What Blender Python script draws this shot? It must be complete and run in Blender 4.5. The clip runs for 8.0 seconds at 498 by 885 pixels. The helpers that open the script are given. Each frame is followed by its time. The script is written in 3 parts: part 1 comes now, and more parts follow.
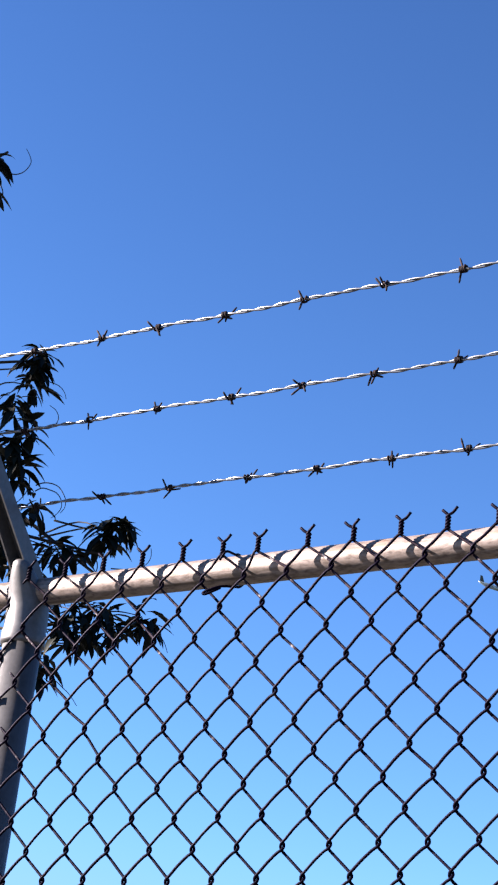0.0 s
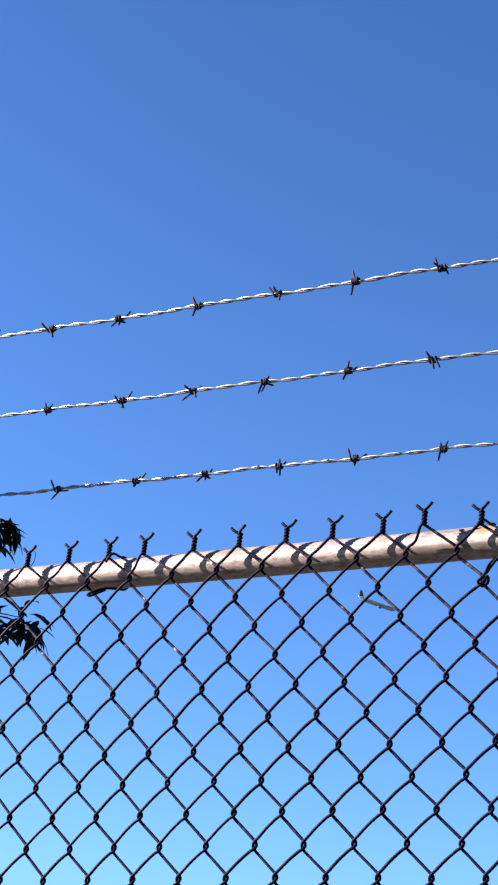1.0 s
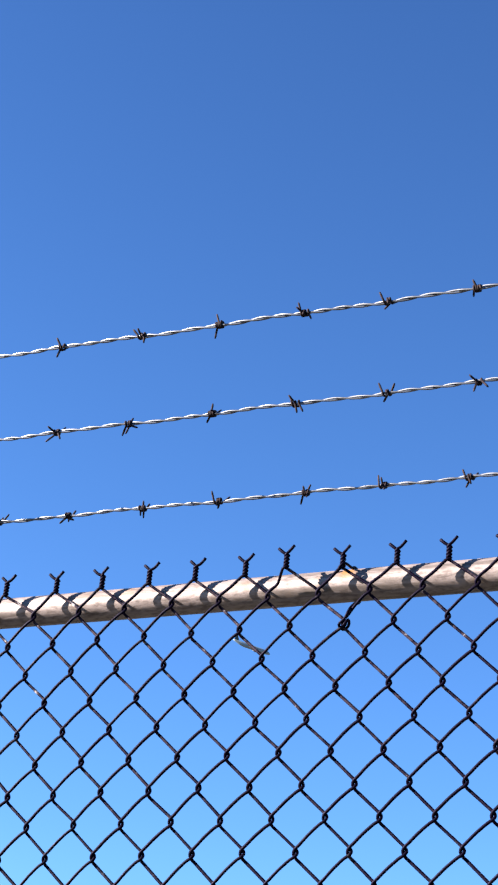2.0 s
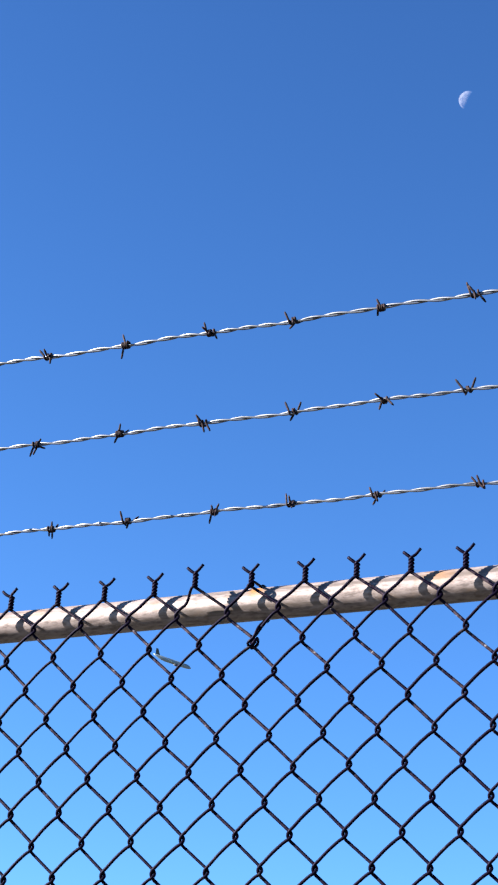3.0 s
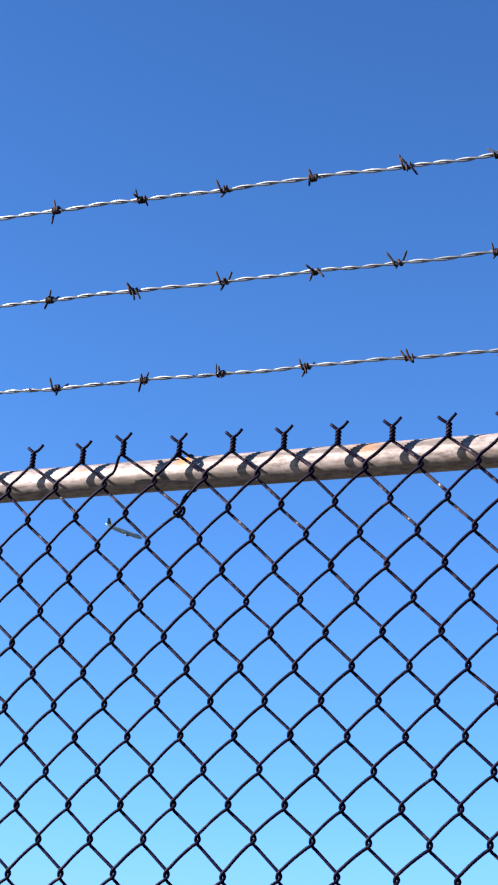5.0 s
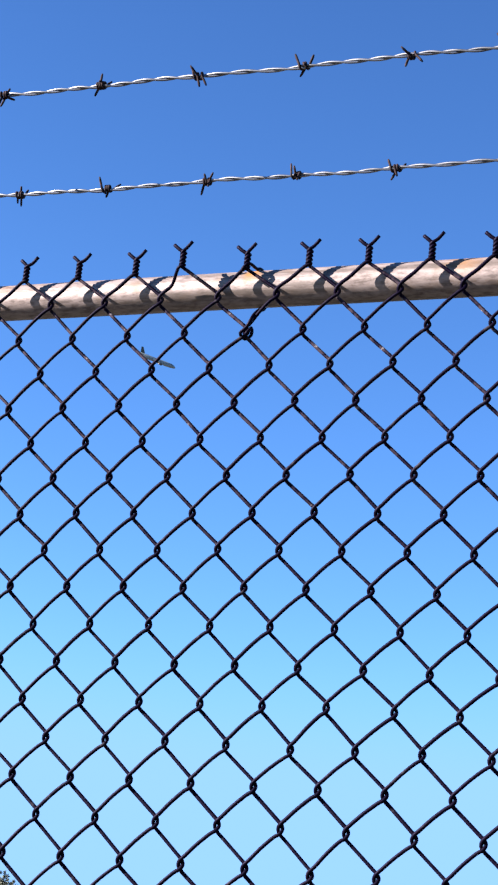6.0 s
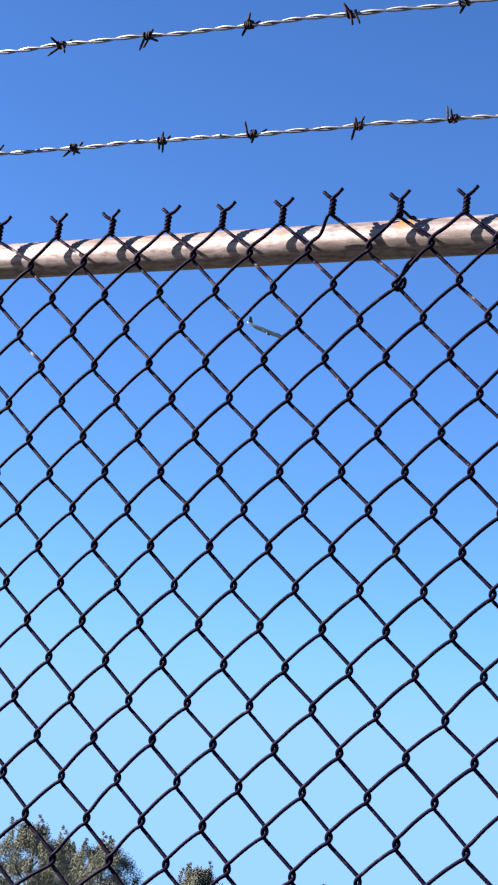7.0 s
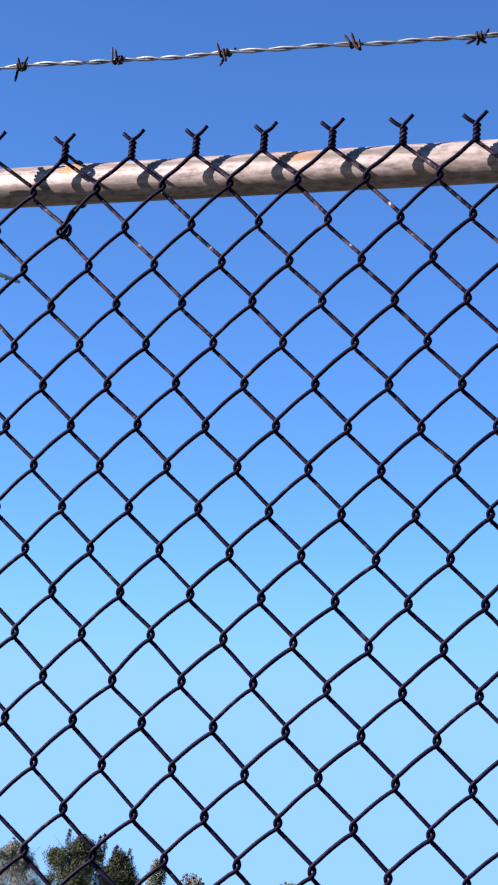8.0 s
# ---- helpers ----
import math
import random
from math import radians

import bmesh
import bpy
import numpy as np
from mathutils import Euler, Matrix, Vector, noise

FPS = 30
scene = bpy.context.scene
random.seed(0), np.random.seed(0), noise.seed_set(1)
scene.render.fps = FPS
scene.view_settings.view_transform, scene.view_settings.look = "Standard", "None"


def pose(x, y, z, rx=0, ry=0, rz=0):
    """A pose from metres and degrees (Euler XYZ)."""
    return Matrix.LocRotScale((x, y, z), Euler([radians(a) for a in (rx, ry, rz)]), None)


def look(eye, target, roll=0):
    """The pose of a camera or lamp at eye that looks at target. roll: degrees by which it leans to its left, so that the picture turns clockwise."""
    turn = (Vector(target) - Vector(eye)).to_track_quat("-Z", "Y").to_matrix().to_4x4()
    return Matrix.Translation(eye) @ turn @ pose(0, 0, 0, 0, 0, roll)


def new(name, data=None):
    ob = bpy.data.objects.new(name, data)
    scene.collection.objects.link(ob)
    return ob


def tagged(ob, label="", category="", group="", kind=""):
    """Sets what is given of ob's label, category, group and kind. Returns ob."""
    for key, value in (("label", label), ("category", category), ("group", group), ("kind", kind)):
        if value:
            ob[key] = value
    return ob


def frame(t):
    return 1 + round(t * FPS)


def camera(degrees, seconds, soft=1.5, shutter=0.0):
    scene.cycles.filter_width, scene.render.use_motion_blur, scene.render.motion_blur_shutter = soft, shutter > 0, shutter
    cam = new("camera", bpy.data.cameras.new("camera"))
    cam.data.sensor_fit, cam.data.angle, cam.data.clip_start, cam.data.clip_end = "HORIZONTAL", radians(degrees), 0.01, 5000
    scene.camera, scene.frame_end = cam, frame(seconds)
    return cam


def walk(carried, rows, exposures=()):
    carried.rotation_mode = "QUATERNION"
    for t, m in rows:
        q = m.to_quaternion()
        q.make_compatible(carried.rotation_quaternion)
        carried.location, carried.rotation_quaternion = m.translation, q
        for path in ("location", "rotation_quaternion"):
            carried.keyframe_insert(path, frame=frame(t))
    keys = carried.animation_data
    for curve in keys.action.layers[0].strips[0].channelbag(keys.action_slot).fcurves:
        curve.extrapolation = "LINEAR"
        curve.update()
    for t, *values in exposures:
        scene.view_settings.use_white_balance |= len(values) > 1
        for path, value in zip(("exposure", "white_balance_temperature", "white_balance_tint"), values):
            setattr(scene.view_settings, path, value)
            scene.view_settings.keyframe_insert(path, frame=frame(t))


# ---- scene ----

# camera: seconds, eye, turn to the left, pitch, roll
PATH = [
    (0.0, 0.9204, -2.0147, 1.5533, 36.276, 22.800, 7.123),
    (0.2, 0.9228, -2.0140, 1.5480, 35.236, 22.871, 7.101),
    (0.5, 0.9175, -2.0301, 1.5377, 34.134, 22.975, 7.230),
    (0.7, 0.9280, -2.0330, 1.5365, 33.542, 23.125, 7.226),
    (1.0, 0.9267, -2.0324, 1.5374, 32.521, 23.557, 7.410),
    (1.5, 0.9353, -2.0239, 1.5334, 30.587, 24.515, 7.150),
    (2.0, 0.9433, -2.0260, 1.5379, 28.586, 25.314, 6.315),
    (2.2, 0.9472, -2.0262, 1.5398, 27.773, 25.513, 5.776),
    (3.5, 0.9660, -2.0264, 1.5455, 25.394, 25.974, 4.436),
    (4.0, 0.9731, -2.0199, 1.5466, 24.821, 25.618, 4.373),
    (4.2, 0.9746, -2.0198, 1.5438, 24.483, 25.333, 4.411),
    (5.3, 0.9891, -1.9939, 1.5462, 23.584, 20.459, 5.297),
    (5.5, 0.9345, -1.9238, 1.5742, 23.406, 19.348, 5.548),
    (5.7, 0.9228, -1.8972, 1.5751, 24.084, 18.590, 5.996),
    (6.0, 0.8282, -1.7660, 1.6339, 24.526, 16.965, 6.467),
    (6.2, 0.7933, -1.7304, 1.6544, 25.247, 16.065, 7.024),
    (6.5, 0.7696, -1.7193, 1.6423, 26.593, 15.771, 7.579),
    (7.0, 0.7504, -1.7037, 1.6392, 27.794, 15.650, 7.905),
    (7.2, 0.7384, -1.6912, 1.6350, 27.376, 15.903, 7.790),
    (7.5, 0.7501, -1.6782, 1.6544, 25.743, 15.630, 7.178),
    (7.7, 0.7692, -1.6614, 1.6597, 23.953, 15.559, 6.625),
    (7.8, 0.7802, -1.6572, 1.6719, 22.547, 15.108, 6.032),
    (7.9, 0.7926, -1.6445, 1.6727, 21.081, 14.930, 5.461),
    (8.0, 0.7984, -1.6300, 1.6701, 19.433, 14.839, 4.792),
]


def heading(yaw, pitch):
    """The unit vector for a turn to the left of +y and a pitch, in degrees."""
    a, b = radians(yaw), radians(pitch)
    return Vector((-math.sin(a) * math.cos(b), math.cos(a) * math.cos(b), math.sin(b)))


cam = camera(15.162, 8.0, soft=2.2)
walk(cam, [(t, look((x, y, z), Vector((x, y, z)) + heading(yaw, pitch), roll)) for t, x, y, z, yaw, pitch, roll in PATH],
     ((0.0, 2.62, 6980, 19), (1.0, 2.62, 6920, 18), (2.2, 2.64, 6730, 14), (3.5, 2.68, 6400, 11), (4.2, 2.67, 6400, 11), (5.5, 2.57, 6570, 15), (7.0, 2.50, 6650, 19), (8.0, 2.47, 6550, 19)))

# ---------------------------------------------------------------- daylight
SUN_DIR = Vector((-0.78, -0.46, 0.39)).normalized()

world = bpy.data.worlds.new("sky")
scene.world = world
world.use_nodes = True
wn, wl = world.node_tree.nodes, world.node_tree.links
sky = wn.new("ShaderNodeTexSky")
sky.sky_type = "NISHITA"
sky.sun_disc = False
sky.sun_elevation = math.asin(SUN_DIR.z)
sky.sun_rotation = math.atan2(SUN_DIR.x, SUN_DIR.y)
sky.altitude, sky.air_density, sky.dust_density, sky.ozone_density = 0.0, 1.0, 0.0, 8.0
tint = wn.new("ShaderNodeMix")
tint.data_type, tint.blend_type = "RGBA", "MULTIPLY"
tint.inputs[0].default_value = 1.0
tint.inputs[7].default_value = (0.86, 0.643, 0.482, 1)
deep = wn.new("ShaderNodeGamma")
deep.inputs["Gamma"].default_value = 1.48
wl.new(sky.outputs["Color"], deep.inputs["Color"])
wl.new(deep.outputs["Color"], tint.inputs[6])
# a dry clear day: the pale band at the horizon stays blue
split, join = wn.new("ShaderNodeSeparateColor"), wn.new("ShaderNodeCombineColor")
wl.new(tint.outputs[2], split.inputs[0])
for k, most in enumerate((1.25, 2.58, 4.7)):
    cap = wn.new("ShaderNodeMath")
    cap.operation = "SMOOTH_MIN"
    cap.inputs[1].default_value, cap.inputs[2].default_value = most, most * 0.3
    wl.new(split.outputs[k], cap.inputs[0])
    wl.new(cap.outputs[0], join.inputs[k])
tone = wn.new("ShaderNodeHueSaturation")
tone.inputs["Saturation"].default_value = 1.02
wl.new(join.outputs[0], tone.inputs["Color"])
wl.new(tone.outputs["Color"], wn["Background"].inputs["Color"])
wn["Background"].inputs["Strength"].default_value = 0.05

sun = new("sun", bpy.data.lights.new("sun", "SUN"))
sun.data.energy, sun.data.angle, sun.data.color = 5.0, radians(0.53), (1.0, 0.93, 0.885)
sun.matrix_world = look(SUN_DIR * 50, (0, 0, 0))


# ---------------------------------------------------------------- sizes of the fence
TOP = 2.44                       # height of the uppermost crossing of the mesh
PITCH, TALL = 0.0718, 0.08458    # one diamond, across and down
POSTS = (-4.0, -0.957, 2.099)
RAIL_R, RAIL_Y = 0.0212, 0.0292

# ---------------------------------------------------------------- materials
def material(name):
    m = bpy.data.materials.new(name)
    m.use_nodes = True
    return m, m.node_tree.nodes, m.node_tree.links, m.node_tree.nodes["Principled BSDF"]


def noise_tex(n, l, scale, detail=4.0, stretch=(1, 1, 1), rough=0.6, offset=None):
    co, mp, tx = n.new("ShaderNodeTexCoord"), n.new("ShaderNodeMapping"), n.new("ShaderNodeTexNoise")
    mp.inputs["Scale"].default_value = stretch
    l.new(co.outputs["Object"], mp.inputs["Vector"])
    if offset is not None:
        l.new(offset, mp.inputs["Location"])
    l.new(mp.outputs["Vector"], tx.inputs["Vector"])
    tx.inputs["Scale"].default_value, tx.inputs["Detail"].default_value, tx.inputs["Roughness"].default_value = scale, detail, rough
    return tx.outputs["Fac"]


def ramp(n, l, fac, stops):
    r = n.new("ShaderNodeValToRGB")
    while len(r.color_ramp.elements) < len(stops):
        r.color_ramp.elements.new(0.5)
    for e, (p, c) in zip(r.color_ramp.elements, stops):
        e.position, e.color = p, (*c, 1)
    l.new(fac, r.inputs["Fac"])
    return r.outputs["Color"]


def mix(n, l, fac, a, b):
    m = n.new("ShaderNodeMix")
    m.data_type = "RGBA"
    for value, socket in ((fac, m.inputs[0]), (a, m.inputs[6]), (b, m.inputs[7])):
        if isinstance(value, (int, float)):
            socket.default_value = value
        elif isinstance(value, tuple):
            socket.default_value = (*value, 1)
        else:
            l.new(value, socket)
    return m.outputs[2]


def bump(n, l, b, height, strength, distance):
    k = n.new("ShaderNodeBump")
    k.inputs["Strength"].default_value, k.inputs["Distance"].default_value = strength, distance
    l.new(height, k.inputs["Height"])
    l.new(k.outputs["Normal"], b.inputs["Normal"])


def rail_material():
    m, n, l, b = material("weathered_zinc_tube")
    broad = noise_tex(n, l, 30.0, 5, (0.10, 1, 1))
    fine = noise_tex(n, l, 210.0, 6, (0.35, 1, 1))
    base = ramp(n, l, broad, [(0.3, (0.125, 0.100, 0.088)), (0.5, (0.205, 0.170, 0.154)), (0.7, (0.265, 0.228, 0.213))])
    spots = ramp(n, l, fine, [(0.38, (0.034, 0.025, 0.020)), (0.48, (0.180, 0.149, 0.134)), (0.64, (0.29, 0.25, 0.233))])
    color = mix(n, l, 0.5, base, spots)
    streak = noise_tex(n, l, 75.0, 4, (0.04, 1, 1))
    color = mix(n, l, ramp(n, l, streak, [(0.53, (0, 0, 0)), (0.63, (0.75, 0.75, 0.75))]), color, (0.085, 0.070, 0.058))
    grime = noise_tex(n, l, 48.0, 5, (0.6, 1, 1))
    color = mix(n, l, ramp(n, l, grime, [(0.56, (0, 0, 0)), (0.68, (0.7, 0.7, 0.7))]), color, (0.15, 0.11, 0.082))
    # rust that has run from the tie wires
    co = n.new("ShaderNodeTexCoord")
    for x, size, much in ((-0.002, 0.015, 1.0), (0.246, 0.022, 0.4), (-0.56, 0.012, 0.25), (-0.33, 0.02, 0.2)):
        gap = n.new("ShaderNodeVectorMath")
        gap.operation = "DISTANCE"
        l.new(co.outputs["Object"], gap.inputs[0])
        gap.inputs[1].default_value = (x, RAIL_Y - 0.017, TOP - 0.006)
        wide = n.new("ShaderNodeMath")
        wide.operation = "MULTIPLY_ADD"
        l.new(fine, wide.inputs[0])
        wide.inputs[1].default_value = 0.02
        l.new(gap.outputs["Value"], wide.inputs[2])
        mask = ramp(n, l, wide.outputs[0], [(size * 0.75, (much, much, much)), (size * 1.75, (0, 0, 0))])
        color = mix(n, l, mask, color, (0.30, 0.14, 0.035))
    l.new(color, b.inputs["Base Color"])
    b.inputs["Metallic"].default_value, b.inputs["Roughness"].default_value = 0.35, 0.52
    b.inputs["Specular IOR Level"].default_value = 0.3
    bump(n, l, b, fine, 0.4, 0.0007)
    return m


def dark_wire_material():
    m, n, l, b = material("dark_weathered_wire")
    patch = noise_tex(n, l, 62.0, 3, (1, 1, 1), 0.55)
    fine = noise_tex(n, l, 420.0, 4)
    coat = ramp(n, l, fine, [(0.3, (0.0012, 0.0006, 0.0036)), (0.6, (0.0020, 0.0010, 0.0054)), (0.8, (0.0050, 0.0028, 0.0085))])
    # paler patches on strands running down to the right, most near the rail
    slant_node = n.new("ShaderNodeAttribute")
    slant_node.attribute_name = "slant_tone"
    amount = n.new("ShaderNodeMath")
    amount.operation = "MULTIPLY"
    l.new(slant_node.outputs["Fac"], amount.inputs[0])
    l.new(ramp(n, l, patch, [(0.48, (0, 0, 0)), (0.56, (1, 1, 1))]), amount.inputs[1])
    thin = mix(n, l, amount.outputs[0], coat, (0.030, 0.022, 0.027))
    pale_spot = n.new("ShaderNodeMath")
    pale_spot.operation = "MULTIPLY"
    l.new(slant_node.outputs["Fac"], pale_spot.inputs[0])
    l.new(ramp(n, l, patch, [(0.64, (0, 0, 0)), (0.72, (1, 1, 1))]), pale_spot.inputs[1])
    l.new(mix(n, l, pale_spot.outputs[0], thin, (0.36, 0.34, 0.33)), b.inputs["Base Color"])
    l.new(ramp(n, l, fine, [(0.3, (0.40, 0.40, 0.40)), (0.7, (0.62, 0.62, 0.62))]), b.inputs["Roughness"])
    b.inputs["Specular IOR Level"].default_value = 0.05
    b.inputs["Specular Tint"].default_value = (0.55, 0.50, 1.0, 1)
    bump(n, l, b, fine, 0.4, 0.0004)
    return m


def zinc_wire_material():
    m, n, l, b = material("galvanised_strand")
    fine = noise_tex(n, l, 300.0, 4, (0.3, 1, 1))
    broad = noise_tex(n, l, 14.0, 3)
    color = mix(n, l, 0.45, ramp(n, l, broad, [(0.35, (0.095, 0.108, 0.122)), (0.65, (0.22, 0.24, 0.265))]), ramp(n, l, fine, [(0.42, (0.010, 0.010, 0.012)), (0.58, (0.24, 0.26, 0.285))]))
    l.new(color, b.inputs["Base Color"])
    l.new(ramp(n, l, fine, [(0.35, (0.52, 0.52, 0.52)), (0.65, (0.34, 0.34, 0.34))]), b.inputs["Roughness"])
    b.inputs["Metallic"].default_value = 0.85
    return m


def rust_wire_material():
    m, n, l, b = material("rusted_barb")
    fine = noise_tex(n, l, 260.0, 5)
    info = n.new("ShaderNodeObjectInfo")
    color = ramp(n, l, fine, [(0.3, (0.004, 0.002, 0.0025)), (0.56, (0.015, 0.0065, 0.0068)), (0.74, (0.06, 0.040, 0.040))])
    l.new(mix(n, l, info.outputs["Random"], color, ramp(n, l, fine, [(0.4, (0.006, 0.0034, 0.004)), (0.68, (0.034, 0.022, 0.023))])), b.inputs["Base Color"])
    b.inputs["Metallic"].default_value, b.inputs["Roughness"].default_value = 0.0, 0.75
    b.inputs["Specular IOR Level"].default_value = 0.12
    bump(n, l, b, fine, 0.5, 0.0005)
    return m


def paint_material():
    m, n, l, b = material("grey_galvanised_post")
    broad = noise_tex(n, l, 7.0, 5, (1, 1, 0.4))
    fine = noise_tex(n, l, 120.0, 5)
    color = mix(n, l, 0.3, ramp(n, l, broad, [(0.3, (0.062, 0.064, 0.069)), (0.7, (0.096, 0.098, 0.104))]), ramp(n, l, fine, [(0.35, (0.045, 0.044, 0.045)), (0.65, (0.120, 0.121, 0.126))]))
    l.new(color, b.inputs["Base Color"])
    b.inputs["Metallic"].default_value, b.inputs["Roughness"].default_value = 0.35, 0.5
    bump(n, l, b, fine, 0.2, 0.0005)
    return m


def leaf_material(name, dark, light, shine=0.4):
    m, n, l, b = material(name)
    geo = n.new("ShaderNodeNewGeometry")
    fine = noise_tex(n, l, 30.0, 3)
    color = mix(n, l, 0.35, ramp(n, l, geo.outputs["Random Per Island"], [(0.0, dark), (1.0, light)]), ramp(n, l, fine, [(0.3, dark), (0.7, light)]))
    l.new(color, b.inputs["Base Color"])
    b.inputs["Roughness"].default_value = shine
    b.inputs["Specular IOR Level"].default_value = 0.5 * (1 - shine)
    return m


def bark_material():
    m, n, l, b = material("bark")
    fine = noise_tex(n, l, 40.0, 6, (1, 1, 0.3))
    l.new(ramp(n, l, fine, [(0.3, (0.008, 0.006, 0.005)), (0.7, (0.024, 0.019, 0.016))]), b.inputs["Base Color"])
    b.inputs["Roughness"].default_value = 0.85
    bump(n, l, b, fine, 0.6, 0.01)
    return m


def ground_material():
    m, n, l, b = material("dry_grass_ground")
    broad, fine = noise_tex(n, l, 0.35, 5), noise_tex(n, l, 18.0, 6)
    l.new(mix(n, l, 0.5, ramp(n, l, broad, [(0.35, (0.045, 0.047, 0.03)), (0.65, (0.075, 0.07, 0.055))]), ramp(n, l, fine, [(0.3, (0.035, 0.032, 0.026)), (0.7, (0.085, 0.078, 0.062))])), b.inputs["Base Color"])
    b.inputs["Roughness"].default_value = 0.95
    bump(n, l, b, fine, 0.8, 0.03)
    return m


def moon_material():
    m, n, l, b = material("pale_moon")
    n.remove(b)
    out = n["Material Output"]
    diff, clear, both = n.new("ShaderNodeBsdfDiffuse"), n.new("ShaderNodeBsdfTransparent"), n.new("ShaderNodeAddShader")
    seas = noise_tex(n, l, 0.09, 3)
    l.new(ramp(n, l, seas, [(0.4, (0.035, 0.035, 0.037)), (0.62, (0.078, 0.078, 0.078))]), diff.inputs["Color"])
    l.new(diff.outputs[0], both.inputs[0])
    l.new(clear.outputs[0], both.inputs[1])
    l.new(both.outputs[0], out.inputs["Surface"])
    return m


def plane_material(name, low, high):
    m, n, l, b = material(name)
    fine = noise_tex(n, l, 0.3, 3)
    l.new(ramp(n, l, fine, [(0.3, low), (0.7, high)]), b.inputs["Base Color"])
    b.inputs["Roughness"].default_value = 0.35
    return m


RAIL, DARK, ZINC, RUST, POST = rail_material(), dark_wire_material(), zinc_wire_material(), rust_wire_material(), paint_material()
BARK, GROUND, MOON, SKIN = bark_material(), ground_material(), moon_material(), plane_material("pale_airliner_skin", (0.13, 0.18, 0.20), (0.19, 0.24, 0.26))
FIN = plane_material("teal_tail_paint", (0.015, 0.035, 0.04), (0.025, 0.05, 0.055))
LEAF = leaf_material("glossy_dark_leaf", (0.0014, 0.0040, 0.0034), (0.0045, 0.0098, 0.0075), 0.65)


# ---------------------------------------------------------------- mesh helpers
def part(name, verts, faces, mat, parent=None, label="", smooth=True):
    me = bpy.data.meshes.new(name)
    me.from_pydata(verts, [], faces)
    me.materials.append(mat)
    if smooth:
        me.polygons.foreach_set("use_smooth", [True] * len(me.polygons))
    me.update()
    ob = new(name, me)
    ob.parent = parent
    if label:
        tagged(ob, label)
    return ob


def glide(points, steps=3):
    """A Catmull-Rom curve through points."""
    p = np.asarray(points, float)
    p = np.vstack([2 * p[0] - p[1], p, 2 * p[-1] - p[-2]])
    out = []
    for k in range(1, len(p) - 2):
        for s in range(steps):
            u = s / steps
            out.append(0.5 * (2 * p[k] + (p[k + 1] - p[k - 1]) * u + (2 * p[k - 1] - 5 * p[k] + 4 * p[k + 1] - p[k + 2]) * u * u + (3 * p[k] - p[k - 1] - 3 * p[k + 1] + p[k + 2]) * u ** 3))
    out.append(p[-2])
    return np.array(out)


def tube(points, radius, sides=6, start=0):
    """Vertices and faces of a round wire along points; radius may be one number or one for each point."""
    p = np.asarray(points, float)
    r = np.broadcast_to(np.asarray(radius, float), (len(p),))
    d = np.gradient(p, axis=0)
    d /= np.linalg.norm(d, axis=1, keepdims=True) + 1e-12
    side = np.cross(d[0], (0.13, 0.31, 0.94))
    if np.linalg.norm(side) < 0.05:
        side = np.cross(d[0], (1.0, 0, 0))
    rings = []
    for k in range(len(p)):
        side = side - d[k] * (side @ d[k])
        side /= np.linalg.norm(side) + 1e-12
        other = np.cross(d[k], side)
        a = np.arange(sides) * 2 * np.pi / sides
        rings.append(p[k] + r[k] * (np.cos(a)[:, None] * side + np.sin(a)[:, None] * other))
    verts = [tuple(v) for v in np.vstack(rings)]
    faces = []
    for k in range(len(p) - 1):
        for s in range(sides):
            a, b = start + k * sides + s, start + k * sides + (s + 1) % sides
            faces.append((a, b, b + sides, a + sides))
    faces.append(tuple(start + s for s in reversed(range(sides))))
    faces.append(tuple(start + (len(p) - 1) * sides + s for s in range(sides)))
    return verts, faces


def lathe(profile, sides=24):
    """Vertices and faces of a turned body about z; profile: (radius, height) from below."""
    verts, faces = [], []
    for r, z in profile:
        verts += [(r * math.cos(2 * math.pi * s / sides), r * math.sin(2 * math.pi * s / sides), z) for s in range(sides)]
    for k in range(len(profile) - 1):
        for s in range(sides):
            a, b = k * sides + s, k * sides + (s + 1) % sides
            faces.append((a, b, b + sides, a + sides))
    faces.append(tuple(reversed(range(sides))))
    faces.append(tuple((len(profile) - 1) * sides + s for s in range(sides)))
    return verts, faces


def thing(name, label, category, group="", place=(0, 0, 0), kind=""):
    ob = new(name)
    ob.location = place
    ob.empty_display_size = 0.1
    return tagged(ob, label, category, group, kind)


# ---------------------------------------------------------------- ground
bm = bmesh.new()
bmesh.ops.create_grid(bm, x_segments=40, y_segments=40, size=3000)
me = bpy.data.meshes.new("ground")
bm.to_mesh(me)
bm.free()
me.materials.append(GROUND)
tagged(new("ground", me), "dry grass and bare earth round the fence", "ground", kind="structure")

# ---------------------------------------------------------------- chain-link fence
fence = thing("chain_link_fence", "tall dark chain-link fence with a pale tubular top rail", "fence")


def rail_z(x):
    return TOP - 0.0217 + 0.0007 * x


dents = random.Random(5)
SHIFT = {}
for c2 in range(-130, 70):
    for r in range(0, 62):
        SHIFT[c2, r] = (dents.gauss(0, 0.0004), dents.gauss(0, 0.0004))
# crossings at the rail that were pushed aside
PUSHED = {-9: 0.0014, -8: -0.0007, -7: -0.0128, -6: -0.0045, -5: -0.0032, -4: -0.0015, -3: -0.0028, -2: 0.0, -1: -0.0051, 0: -0.0037, 1: -0.0006, 2: -0.0024, 3: -0.0018, 4: -0.0025, 5: -0.0022, 6: -0.0013}
for c, dx in PUSHED.items():
    SHIFT[2 * c, 0] = (dx, 0.0)
SHIFT[0, 2] = (0.0040, -0.001)
SHIFT[-22, 6] = (0.003, 0.003)
